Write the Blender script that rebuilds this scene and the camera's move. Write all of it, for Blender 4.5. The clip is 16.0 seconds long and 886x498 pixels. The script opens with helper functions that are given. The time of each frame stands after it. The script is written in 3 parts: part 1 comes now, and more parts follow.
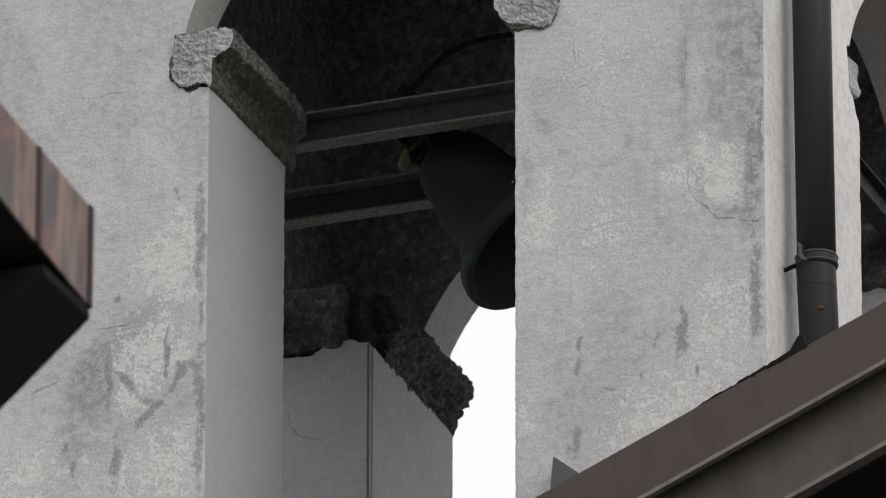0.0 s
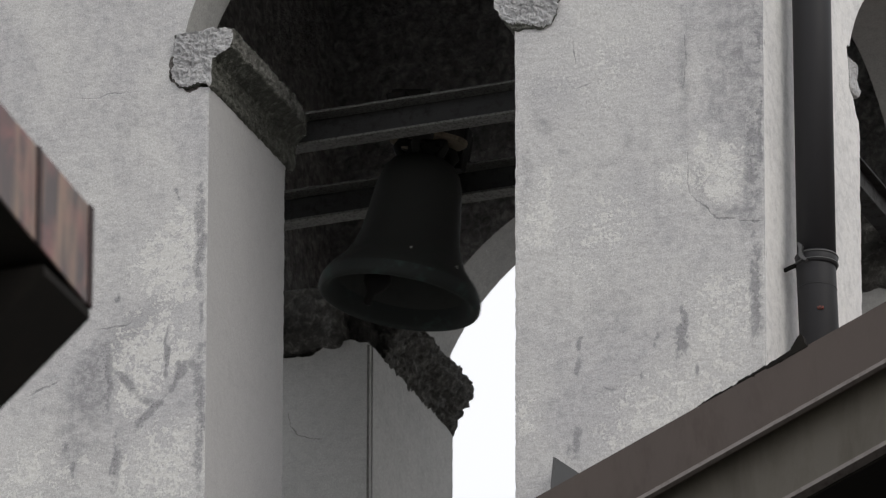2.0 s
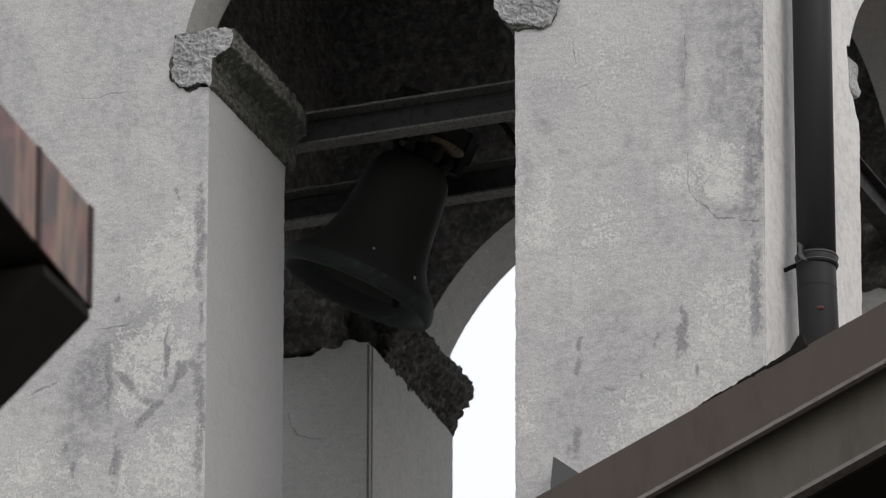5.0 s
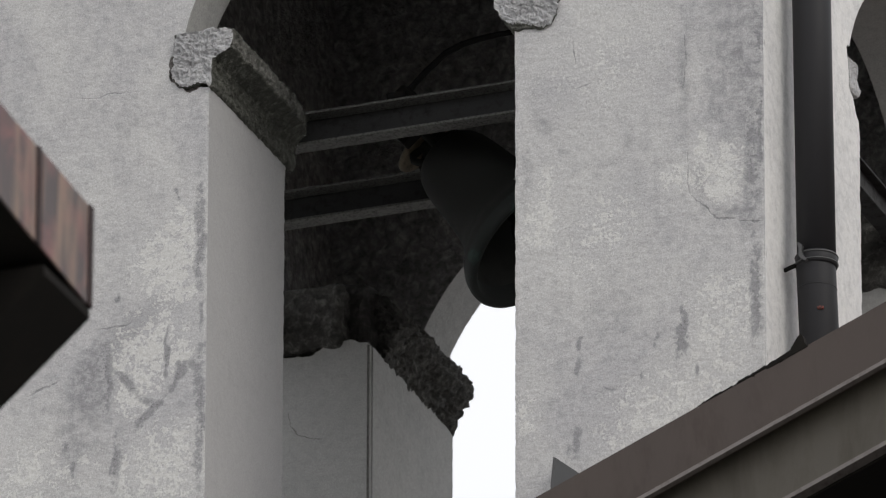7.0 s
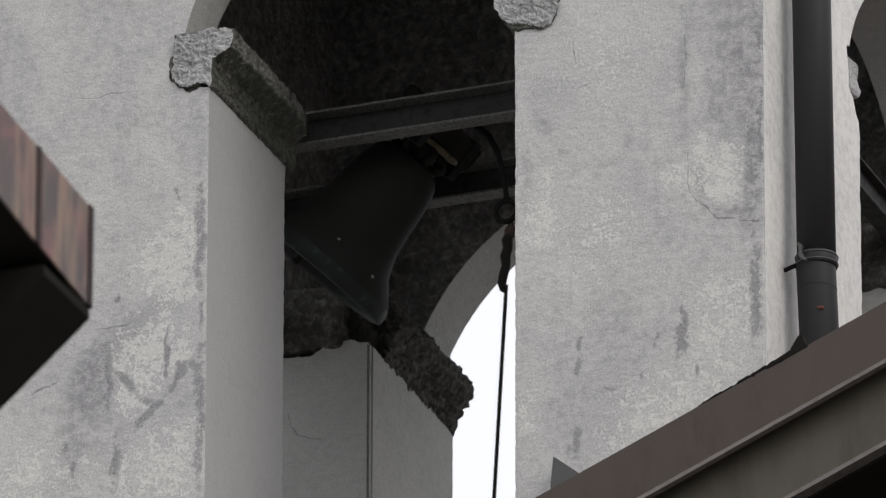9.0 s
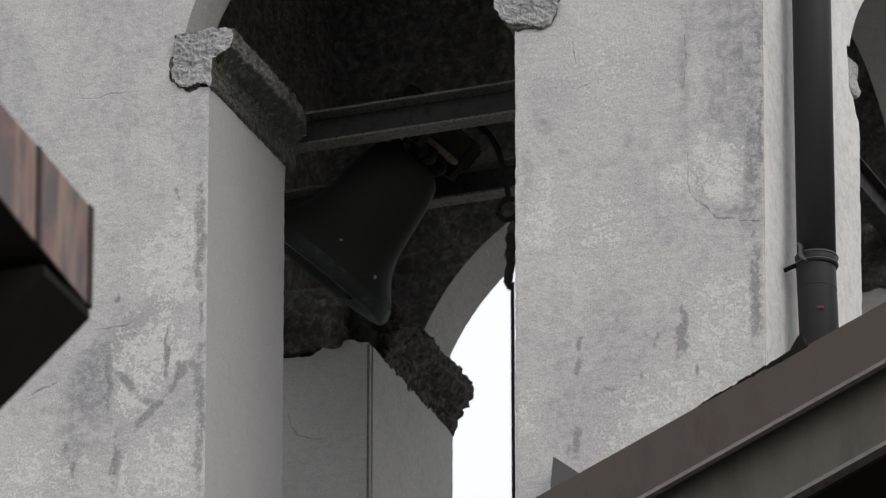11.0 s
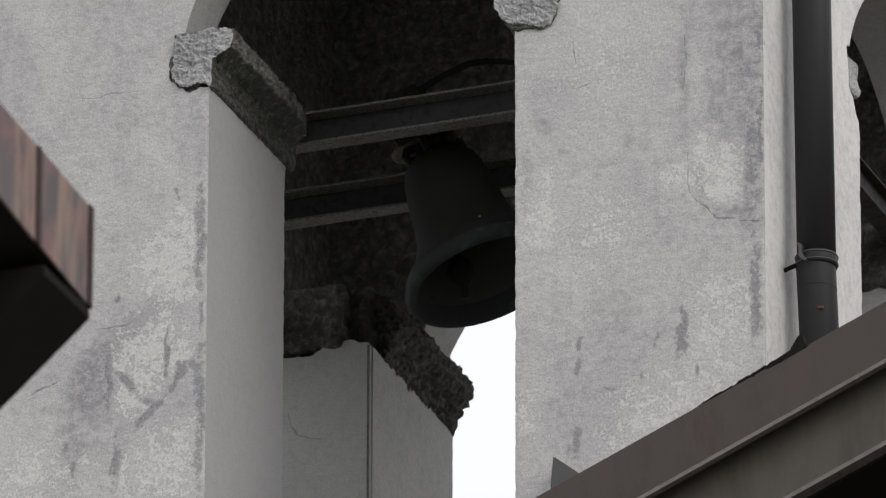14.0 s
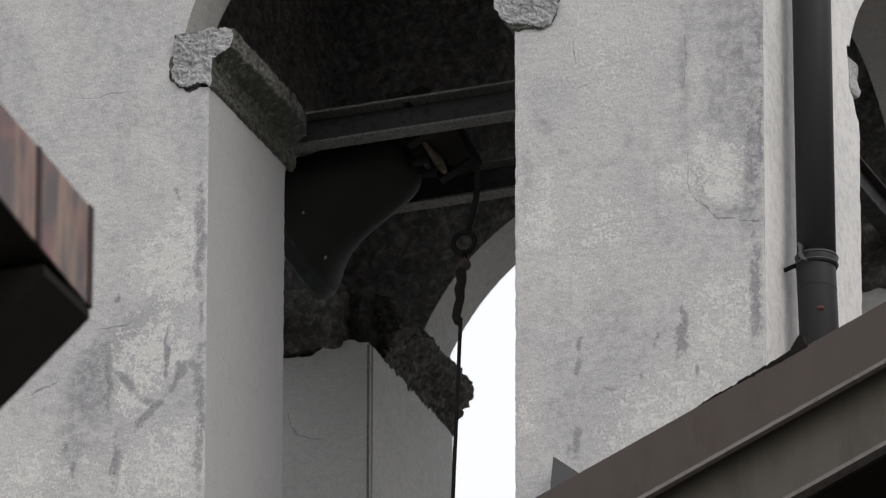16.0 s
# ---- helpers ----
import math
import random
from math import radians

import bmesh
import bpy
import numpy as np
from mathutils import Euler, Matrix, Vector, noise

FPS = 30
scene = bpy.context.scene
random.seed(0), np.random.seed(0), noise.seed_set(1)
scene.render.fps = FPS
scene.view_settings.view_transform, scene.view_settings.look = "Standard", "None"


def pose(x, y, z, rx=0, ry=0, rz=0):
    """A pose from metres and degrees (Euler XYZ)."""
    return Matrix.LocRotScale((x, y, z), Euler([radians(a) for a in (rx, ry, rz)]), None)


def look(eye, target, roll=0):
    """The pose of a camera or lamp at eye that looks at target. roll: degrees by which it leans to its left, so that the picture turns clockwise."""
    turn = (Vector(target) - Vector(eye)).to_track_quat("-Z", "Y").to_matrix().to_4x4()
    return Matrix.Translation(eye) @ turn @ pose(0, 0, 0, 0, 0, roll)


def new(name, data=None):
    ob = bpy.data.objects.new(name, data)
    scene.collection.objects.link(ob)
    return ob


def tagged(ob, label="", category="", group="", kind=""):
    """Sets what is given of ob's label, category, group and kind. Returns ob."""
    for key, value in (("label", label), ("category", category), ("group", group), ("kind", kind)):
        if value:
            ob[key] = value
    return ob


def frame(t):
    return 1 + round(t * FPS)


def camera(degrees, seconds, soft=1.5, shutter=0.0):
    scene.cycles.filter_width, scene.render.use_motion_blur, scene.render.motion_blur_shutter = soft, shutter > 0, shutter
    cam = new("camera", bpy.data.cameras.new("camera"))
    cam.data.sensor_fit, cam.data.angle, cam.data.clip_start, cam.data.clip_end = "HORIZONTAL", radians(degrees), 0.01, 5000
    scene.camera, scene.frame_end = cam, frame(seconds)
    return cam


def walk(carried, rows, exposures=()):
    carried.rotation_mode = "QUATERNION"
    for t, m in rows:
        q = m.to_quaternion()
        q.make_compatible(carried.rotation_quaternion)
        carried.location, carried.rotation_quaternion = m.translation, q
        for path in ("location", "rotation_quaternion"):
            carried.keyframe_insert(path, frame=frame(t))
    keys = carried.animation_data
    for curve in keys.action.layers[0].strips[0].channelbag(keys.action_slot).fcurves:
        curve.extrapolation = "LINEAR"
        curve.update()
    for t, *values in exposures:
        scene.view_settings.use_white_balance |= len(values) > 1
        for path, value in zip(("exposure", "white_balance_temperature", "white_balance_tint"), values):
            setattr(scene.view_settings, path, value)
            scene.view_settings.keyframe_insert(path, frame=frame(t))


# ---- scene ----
# ---------------------------------------------------------------- camera
cam = camera(4.5, 16.0, soft=1.2, shutter=0.08)
VIEW = look((10.9709, -26.9289, 1.6), (0.5528, 0.4106, 14.3883), roll=0.14)
walk(cam, [(0.0, VIEW), (16.0, VIEW)])
cam.data.dof.use_dof, cam.data.dof.focus_distance, cam.data.dof.aperture_fstop = True, 31.6, 9.0
scene.view_settings.exposure = -0.24

# ---------------------------------------------------------------- sky and sun (overcast)
world = bpy.data.worlds.new("overcast_sky")
scene.world = world
world.use_nodes = True
wn, wl = world.node_tree.nodes, world.node_tree.links
sky = wn.new("ShaderNodeTexSky")
sky.sky_type, sky.sun_disc = "NISHITA", False
sky.sun_elevation, sky.sun_rotation = radians(33), radians(115)
sky.dust_density, sky.air_density = 4.0, 1.0
veil = wn.new("ShaderNodeMixRGB")
veil.inputs["Fac"].default_value = 0.88
veil.inputs["Color2"].default_value = (10.78, 10.82, 11.1, 1)
wl.new(sky.outputs["Color"], veil.inputs["Color1"])
wl.new(veil.outputs["Color"], wn["Background"].inputs["Color"])
wn["Background"].inputs["Strength"].default_value = 0.12

sun = new("sun", bpy.data.lights.new("sun", "SUN"))
sun.data.energy, sun.data.angle, sun.data.color = 1.0, radians(30), (1.0, 0.97, 0.93)
sun.matrix_world = look((13.6, -5.5, 23), (0.6, 0.5, 14))


# ---------------------------------------------------------------- materials
def material(name, rough=0.8, metal=0.0):
    m = bpy.data.materials.new(name)
    m.use_nodes = True
    b = m.node_tree.nodes["Principled BSDF"]
    b.inputs["Roughness"].default_value, b.inputs["Metallic"].default_value = rough, metal
    return m, m.node_tree.nodes, m.node_tree.links, b


def coords(n, l, scale=(1, 1, 1), off=(0, 0, 0)):
    g = n.new("ShaderNodeTexCoord")
    mp = n.new("ShaderNodeMapping")
    mp.inputs["Scale"].default_value, mp.inputs["Location"].default_value = scale, off
    l.new(g.outputs["Object"], mp.inputs["Vector"])
    return mp.outputs["Vector"]


def noise_tex(n, l, vec, scale, detail=6, rough=0.6, distort=0.0):
    t = n.new("ShaderNodeTexNoise")
    t.inputs["Scale"].default_value, t.inputs["Detail"].default_value = scale, detail
    t.inputs["Roughness"].default_value, t.inputs["Distortion"].default_value = rough, distort
    l.new(vec, t.inputs["Vector"])
    return t.outputs["Fac"]


def ramp(n, l, fac, stops):
    r = n.new("ShaderNodeValToRGB")
    e = r.color_ramp.elements
    while len(e) < len(stops):
        e.new(0.5)
    for el, (p, c) in zip(e, stops):
        el.position = p
        el.color = (*c, 1) if isinstance(c, tuple) else (c, c, c, 1)
    l.new(fac, r.inputs["Fac"])
    return r.outputs["Color"]


def mix(n, l, fac, a, b, kind="MIX"):
    x = n.new("ShaderNodeMixRGB")
    x.blend_type = kind
    for key, v in (("Fac", fac), ("Color1", a), ("Color2", b)):
        if isinstance(v, (int, float)):
            x.inputs[key].default_value = v if key == "Fac" else (v, v, v, 1)
        elif isinstance(v, tuple):
            x.inputs[key].default_value = (*v, 1)
        else:
            l.new(v, x.inputs[key])
    return x.outputs["Color"]


def maths(n, l, op, a, b=0.0):
    x = n.new("ShaderNodeMath")
    x.operation = op
    for k, v in ((0, a), (1, b)):
        if isinstance(v, (int, float)):
            x.inputs[k].default_value = v
        else:
            l.new(v, x.inputs[k])
    return x.outputs[0]


def bump(n, l, b, height, strength, dist=0.01):
    x = n.new("ShaderNodeBump")
    x.inputs["Strength"].default_value, x.inputs["Distance"].default_value = strength, dist
    l.new(height, x.inputs["Height"])
    l.new(x.outputs["Normal"], b.inputs["Normal"])


# stains and remains of limewash on the front: x, z, half length, half width, lean, strength
DIRT_A = [(-0.02, 14.328, 0.226, 0.0133, -90, 0.7), (-0.017, 13.825, 0.276, 0.015, -90, 0.75), (-0.115, 13.99, 0.083, 0.0083, -93, 1.1), (-0.076, 13.928, 0.07, 0.0108, -133, 0.9), (-0.165, 13.832, 0.06, 0.0092, -133, 1.1), (-0.238, 13.93, 0.061, 0.0108, -50, 0.9), (-0.167, 13.871, 0.034, 0.0117, -23, 0.6), (-0.268, 13.696, 0.106, 0.0133, -95, 0.75), (-0.306, 13.955, 0.12, 0.0183, -92, 0.6), (-0.394, 13.693, 0.034, 0.01, -96, 0.9), (-0.273, 14.192, 0.017, 0.0117, -104, 0.9), (-0.425, 13.774, 0.026, 0.01, -101, 0.6), (-0.064, 13.953, 0.02, 0.015, -129, 0.7), (-0.102, 14.496, 0.025, 0.0083, -52, 0.6)]
DIRT_B = [(1.42, 13.853, 0.052, 0.0108, -94, 1.0), (1.415, 13.797, 0.046, 0.0183, -106, 0.65), (1.113, 13.85, 0.029, 0.0067, -100, 0.9), (1.103, 13.777, 0.028, 0.0133, -101, 0.7), (1.107, 13.572, 0.038, 0.0092, -95, 0.85), (1.654, 14.421, 0.129, 0.0067, -89, 1.0), (1.627, 13.922, 0.169, 0.0167, -91, 0.8), (1.646, 14.68, 0.13, 0.0133, -89, 0.5), (1.626, 14.314, 0.189, 0.0217, -89, 0.55), (1.349, 13.819, 0.025, 0.0067, -100, 0.6), (1.299, 13.725, 0.025, 0.0075, -100, 0.5), (1.196, 13.707, 0.028, 0.0067, -26, 0.4), (1.465, 13.717, 0.026, 0.0067, -83, 0.6), (1.095, 13.527, 0.057, 0.025, -44, 0.3)]
WASH_A = [(-0.076, 14.301, 0.048, 0.05, -143, 0.8), (-0.14, 14.259, 0.075, 0.0458, -36, 0.9), (-0.176, 14.013, 0.095, 0.055, -89, 1.2), (-0.057, 13.982, 0.028, 0.0217, -35, 1.1), (-0.075, 14.182, 0.031, 0.015, 13, 1.0), (-0.223, 13.874, 0.059, 0.0217, -34, 0.9), (-0.124, 13.662, 0.098, 0.0667, -79, 0.9), (-0.527, 13.703, 0.063, 0.05, -16, 0.8), (-0.061, 14.403, 0.053, 0.0333, -85, 0.7), (-0.381, 13.691, 0.08, 0.025, 31, 0.5)]
WASH_B = [(1.531, 14.307, 0.052, 0.0433, -72, 1.1), (1.543, 14.232, 0.044, 0.02, -32, 1.1), (1.394, 14.298, 0.038, 0.0217, -71, 0.9), (1.468, 14.39, 0.052, 0.01, -88, 0.7), (1.369, 13.605, 0.218, 0.075, 24, 0.6), (1.536, 13.885, 0.122, 0.0467, -83, 0.7), (1.026, 14.364, 0.036, 0.0217, -54, 0.6), (0.993, 14.24, 0.068, 0.0283, -94, 0.8), (1.199, 14.709, 0.189, 0.125, -48, 0.3), (1.214, 14.223, 0.059, 0.05, -172, 0.5), (1.122, 14.109, 0.053, 0.075, 20, 0.35), (0.963, 13.665, 0.086, 0.025, -85, 0.5)]
GROUNDS = [(-0.249, 14.08, 0.189, 0.0467, 36, 0.74), (-0.35, 13.927, 0.091, 0.1, -78, 0.51), (-0.399, 13.754, 0.144, 0.125, -33, 0.42), (-0.207, 14.732, 0.087, 0.0917, -3, 0.2), (1.425, 14.604, 0.241, 0.0217, -91, 0.51), (1.007, 14.529, 0.052, 0.0217, -69, 0.34), (1.07, 14.433, 0.062, 0.015, -44, 0.28), (1.16, 14.357, 0.057, 0.0117, -36, 0.22), (1.589, 14.665, 0.365, 0.1, -88, 0.5), (1.46, 14.288, 0.071, 0.0217, -80, 0.46), (1.555, 14.171, 0.095, 0.025, -30, 0.46), (1.204, 13.952, 0.209, 0.1, -18, 0.25), (1.29, 14.418, 0.084, 0.05, 3, 0.2), (0.955, 14.367, 0.172, 0.02, -90, 0.32), (1.622, 14.239, 0.317, 0.0417, -89, 0.35)]
CRACKS = [(1.432, 14.729, 0.032, 0.0018, -93, 0.6), (1.429, 14.667, 0.026, 0.0018, -87, 0.6), (1.43, 14.602, 0.034, 0.0018, -93, 0.6), (1.436, 14.317, 0.061, 0.0018, -84, 0.6), (1.477, 14.214, 0.046, 0.0022, -47, 0.8), (1.544, 14.162, 0.04, 0.0022, -28, 0.9), (1.615, 14.14, 0.036, 0.002, -5, 0.8), (1.121, 14.626, 0.028, 0.002, 9, 0.4), (1.1, 14.738, 0.039, 0.002, -88, 0.4), (-0.276, 14.106, 0.046, 0.0027, 4, 0.9), (-0.497, 13.95, 0.045, 0.0028, 16, 1.0), (-0.313, 14.828, 0.104, 0.0018, -1, 0.3)]


Y2 = 1.80                           # inner face of the back piers
BACK_MARKS = [(-0.458, 14.560, 0.022, 0.0013, -82, 0.8), (-0.446, 14.520, 0.022, 0.0013, -58, 0.8), (-0.415, 14.498, 0.030, 0.0013, -22, 0.8), (-0.375, 14.486, 0.018, 0.0012, -8, 0.7)]


def blob_sum(n, l, vec, rows, y=0.0, grow=1.0):
    """Sum of soft ovals in the front wall's plane."""
    total = None
    for x, z, a, w, lean, s in rows:
        mp = n.new("ShaderNodeMapping")
        mp.vector_type = "TEXTURE"
        mp.inputs["Location"].default_value = (x, y, z)
        mp.inputs["Rotation"].default_value = (0, radians(-lean), 0)
        mp.inputs["Scale"].default_value = (a * 1.25 + w * (grow - 1.0), 0.06, w * 1.5 * grow)
        l.new(vec, mp.inputs["Vector"])
        g = n.new("ShaderNodeTexGradient")
        g.gradient_type = "SPHERICAL"
        l.new(mp.outputs[0], g.inputs["Vector"])
        f = maths(n, l, "MULTIPLY", g.outputs["Fac"], s * 1.5 / grow ** 0.7)
        total = f if total is None else maths(n, l, "ADD", total, f)
    return total


def warped(n, l, v, scale, amount):
    wob = n.new("ShaderNodeTexNoise")
    wob.inputs["Scale"].default_value, wob.inputs["Detail"].default_value = scale, 6
    l.new(v, wob.inputs["Vector"])
    cen = n.new("ShaderNodeVectorMath")
    cen.operation = "SUBTRACT"
    cen.inputs[1].default_value = (0.5, 0.5, 0.5)
    l.new(wob.outputs["Color"], cen.inputs[0])
    sc = n.new("ShaderNodeVectorMath")
    sc.operation = "MULTIPLY"
    sc.inputs[1].default_value = (amount, 0.0, amount)
    l.new(cen.outputs[0], sc.inputs[0])
    add = n.new("ShaderNodeVectorMath")
    add.operation = "ADD"
    l.new(v, add.inputs[0])
    l.new(sc.outputs[0], add.inputs[1])
    return add.outputs[0]


def plaster_material(name, light, grey, stain, weather=1.0, off=(0, 0, 0), front=False, marks=()):
    """Old lime plaster: pale ground, soft grey weathering, mottled stains, flaked limewash, hairline cracks."""
    m, n, l, b = material(name, 0.93)
    v = coords(n, l, off=off)
    vs = coords(n, l, scale=(1, 1, 0.25), off=off)
    broad = ramp(n, l, noise_tex(n, l, v, 2.6, 5, 0.55, 0.6), [(0.36, 0.0), (0.66, 1.0)])
    streak = ramp(n, l, noise_tex(n, l, vs, 6.5, 7, 0.65, 0.7), [(0.46, 0.0), (0.70, 1.0)])
    mott = noise_tex(n, l, v, 30, 8, 0.66, 0.35)
    fleck = noise_tex(n, l, v, 120, 6, 0.75, 0.2)
    fine = noise_tex(n, l, v, 230, 4, 0.7)
    col = mix(n, l, maths(n, l, "MULTIPLY", broad, 0.6 * weather), light, grey)
    col = mix(n, l, maths(n, l, "MULTIPLY", streak, (0.32 if front else 0.4) * weather), col, grey)
    flaw = ramp(n, l, mott, [(0.50, 0.0), (0.68, 1.0)])
    col = mix(n, l, maths(n, l, "MULTIPLY", flaw, 0.22 * weather), col, stain)
    crisp = ramp(n, l, maths(n, l, "ADD", maths(n, l, "MULTIPLY", mott, 0.6), maths(n, l, "MULTIPLY", fleck, 0.4)), [(0.47, 0.0), (0.55, 1.0)])
    spread = maths(n, l, "ADD", maths(n, l, "MULTIPLY", broad, 0.42 if front else 0.50), 0.11 if front else 0.14)
    col = mix(n, l, maths(n, l, "MULTIPLY", maths(n, l, "MULTIPLY", crisp, spread), 1.0 * weather), col, mix(n, l, 0.45, grey, stain))
    crack = None
    if front:
        wv = warped(n, l, warped(n, l, v, 7, 0.085), 38, 0.022)
        dirt = blob_sum(n, l, wv, DIRT_A)
        dirt = maths(n, l, "ADD", dirt, blob_sum(n, l, wv, DIRT_B))
        ground = blob_sum(n, l, wv, GROUNDS)
        gj = ramp(n, l, maths(n, l, "ADD", ground, maths(n, l, "MULTIPLY", maths(n, l, "SUBTRACT", streak, 0.4), 0.35)), [(0.05, 0.0), (0.7, 1.0)])
        col = mix(n, l, maths(n, l, "MULTIPLY", gj, 0.62), col, (0.365, 0.359, 0.368))
        scab = ramp(n, l, maths(n, l, "ADD", maths(n, l, "MULTIPLY", mott, 0.55), maths(n, l, "MULTIPLY", fleck, 0.45)), [(0.46, 0.0), (0.53, 1.0)])
        col = mix(n, l, maths(n, l, "MULTIPLY", maths(n, l, "MULTIPLY", scab, gj), 0.75), col, (0.235, 0.232, 0.238))
        wash = maths(n, l, "ADD", blob_sum(n, l, wv, WASH_A, grow=1.9), blob_sum(n, l, wv, WASH_B, grow=1.9))
        jitter = maths(n, l, "ADD", maths(n, l, "MULTIPLY", maths(n, l, "SUBTRACT", mott, 0.5), 7.0), maths(n, l, "MULTIPLY", maths(n, l, "SUBTRACT", fleck, 0.5), 3.5))
        w = ramp(n, l, maths(n, l, "ADD", wash, jitter), [(0.50, 0.0), (0.64, 1.0)])
        w = maths(n, l, "MULTIPLY", w, ramp(n, l, wash, [(0.02, 0.0), (0.3, 1.0)]))
        col = mix(n, l, maths(n, l, "MULTIPLY", w, 0.75), col, (0.67, 0.66, 0.625))
        dj = maths(n, l, "ADD", dirt, maths(n, l, "MULTIPLY", jitter, 0.6))
        d = ramp(n, l, dj, [(0.15, 0.0), (0.75, 1.0)])
        d = maths(n, l, "MULTIPLY", d, ramp(n, l, dirt, [(0.02, 0.0), (0.30, 1.0)]))
        col = mix(n, l, maths(n, l, "MULTIPLY", d, 0.85), col, (0.275, 0.272, 0.28))
        dark = maths(n, l, "MULTIPLY", ramp(n, l, fleck, [(0.53, 0.0), (0.60, 1.0)]), ramp(n, l, maths(n, l, "ADD", dirt, maths(n, l, "MULTIPLY", ground, 0.45)), [(0.2, 0.0), (1.0, 1.0)]))
        col = mix(n, l, maths(n, l, "MULTIPLY", dark, 0.75), col, (0.085, 0.085, 0.085))
        thin = ramp(n, l, blob_sum(n, l, warped(n, l, v, 13, 0.05), CRACKS), [(0.05, 0.0), (0.4, 1.0)])
        crack = maths(n, l, "MULTIPLY", thin, ramp(n, l, mott, [(0.36, 0.1), (0.56, 1.0)]))
        col = mix(n, l, maths(n, l, "MULTIPLY", crack, 0.6), col, (0.16, 0.16, 0.165))
    if marks:
        own = warped(n, l, coords(n, l), 14, 0.03)
        lines = ramp(n, l, blob_sum(n, l, own, marks, Y2), [(0.05, 0.0), (0.4, 1.0)])
        col = mix(n, l, maths(n, l, "MULTIPLY", lines, 0.55), col, (0.07, 0.07, 0.06))
    specks = ramp(n, l, fleck, [(0.62, 0.0), (0.67, 1.0)])
    col = mix(n, l, maths(n, l, "MULTIPLY", specks, 0.75 * weather), col, stain)
    col = mix(n, l, 0.58 * min(1.0, weather), col, ramp(n, l, maths(n, l, "ADD", maths(n, l, "MULTIPLY", fine, 0.5), maths(n, l, "MULTIPLY", fleck, 0.5)), [(0.36, 0.22), (0.62, 0.82)]), "OVERLAY")
    l.new(col, b.inputs["Base Color"])
    vh = coords(n, l, scale=(1, 1, 1.35), off=off)
    h = maths(n, l, "ADD", maths(n, l, "MULTIPLY", fine, 0.4), maths(n, l, "MULTIPLY", noise_tex(n, l, vh, 44, 3, 0.55), 0.8))
    h = maths(n, l, "ADD", h, maths(n, l, "MULTIPLY", noise_tex(n, l, v, 11, 3), 2.0))
    if crack is not None:
        h = maths(n, l, "SUBTRACT", h, maths(n, l, "MULTIPLY", crack, 1.2))
    bump(n, l, b, h, 0.5 * (0.25 + 0.75 * weather), 0.008)
    return m


def rock_material(name, dark, mid, light, scale=26, relief=0.9):
    m, n, l, b = material(name, 0.95)
    v = coords(n, l)
    a = noise_tex(n, l, v, scale, 9, 0.7, 0.5)
    c = ramp(n, l, a, [(0.3, dark), (0.52, mid), (0.72, light)])
    c = mix(n, l, 0.5, c, ramp(n, l, noise_tex(n, l, v, 4, 3), [(0.3, 0.35), (0.7, 0.75)]), "OVERLAY")
    l.new(c, b.inputs["Base Color"])
    h = maths(n, l, "ADD", a, maths(n, l, "MULTIPLY", noise_tex(n, l, v, scale * 5, 5, 0.7), 0.4))
    bump(n, l, b, h, relief, 0.02)
    return m


def painted_material(name, base, worn, rough=0.5, metal=0.0, scale=14, cut=(0.55, 0.68), streak=0.3, shine=0.5):
    m, n, l, b = material(name, rough, metal)
    b.inputs["Specular IOR Level"].default_value = shine
    v = coords(n, l, scale=(1, 1, streak))
    f = ramp(n, l, noise_tex(n, l, v, scale, 8, 0.68, 0.3), [(cut[0], 0.0), (cut[1], 1.0)])
    g = noise_tex(n, l, v, 3.0, 3)
    c = mix(n, l, f, base, worn)
    c = mix(n, l, 0.35, c, ramp(n, l, g, [(0.3, 0.35), (0.7, 0.65)]), "OVERLAY")
    l.new(c, b.inputs["Base Color"])
    l.new(ramp(n, l, f, [(0.0, rough), (1.0, min(1.0, rough + 0.3))]), b.inputs["Roughness"])
    bump(n, l, b, noise_tex(n, l, v, 60, 5), 0.15, 0.004)
    return m


def rust_material():
    """Faded red sheet metal with grey blotches and tan rust runs."""
    m, n, l, b = material("rusty_red_sheet", 0.7)
    v, run = coords(n, l), coords(n, l, scale=(1, 1, 0.10))
    blot = ramp(n, l, noise_tex(n, l, v, 6.5, 5, 0.6, 0.5), [(0.42, 0.0), (0.58, 1.0)])
    c = mix(n, l, maths(n, l, "MULTIPLY", blot, 0.85), (0.215, 0.115, 0.112), (0.088, 0.086, 0.088))
    runs = ramp(n, l, noise_tex(n, l, run, 17, 4, 0.6), [(0.50, 0.0), (0.62, 1.0)])
    c = mix(n, l, maths(n, l, "MULTIPLY", runs, 0.7), c, (0.30, 0.215, 0.165))
    dark = ramp(n, l, noise_tex(n, l, run, 29, 5, 0.6), [(0.56, 0.0), (0.66, 1.0)])
    c = mix(n, l, maths(n, l, "MULTIPLY", dark, 0.6), c, (0.06, 0.05, 0.055))
    l.new(c, b.inputs["Base Color"])
    bump(n, l, b, noise_tex(n, l, v, 60, 5), 0.2, 0.004)
    return m


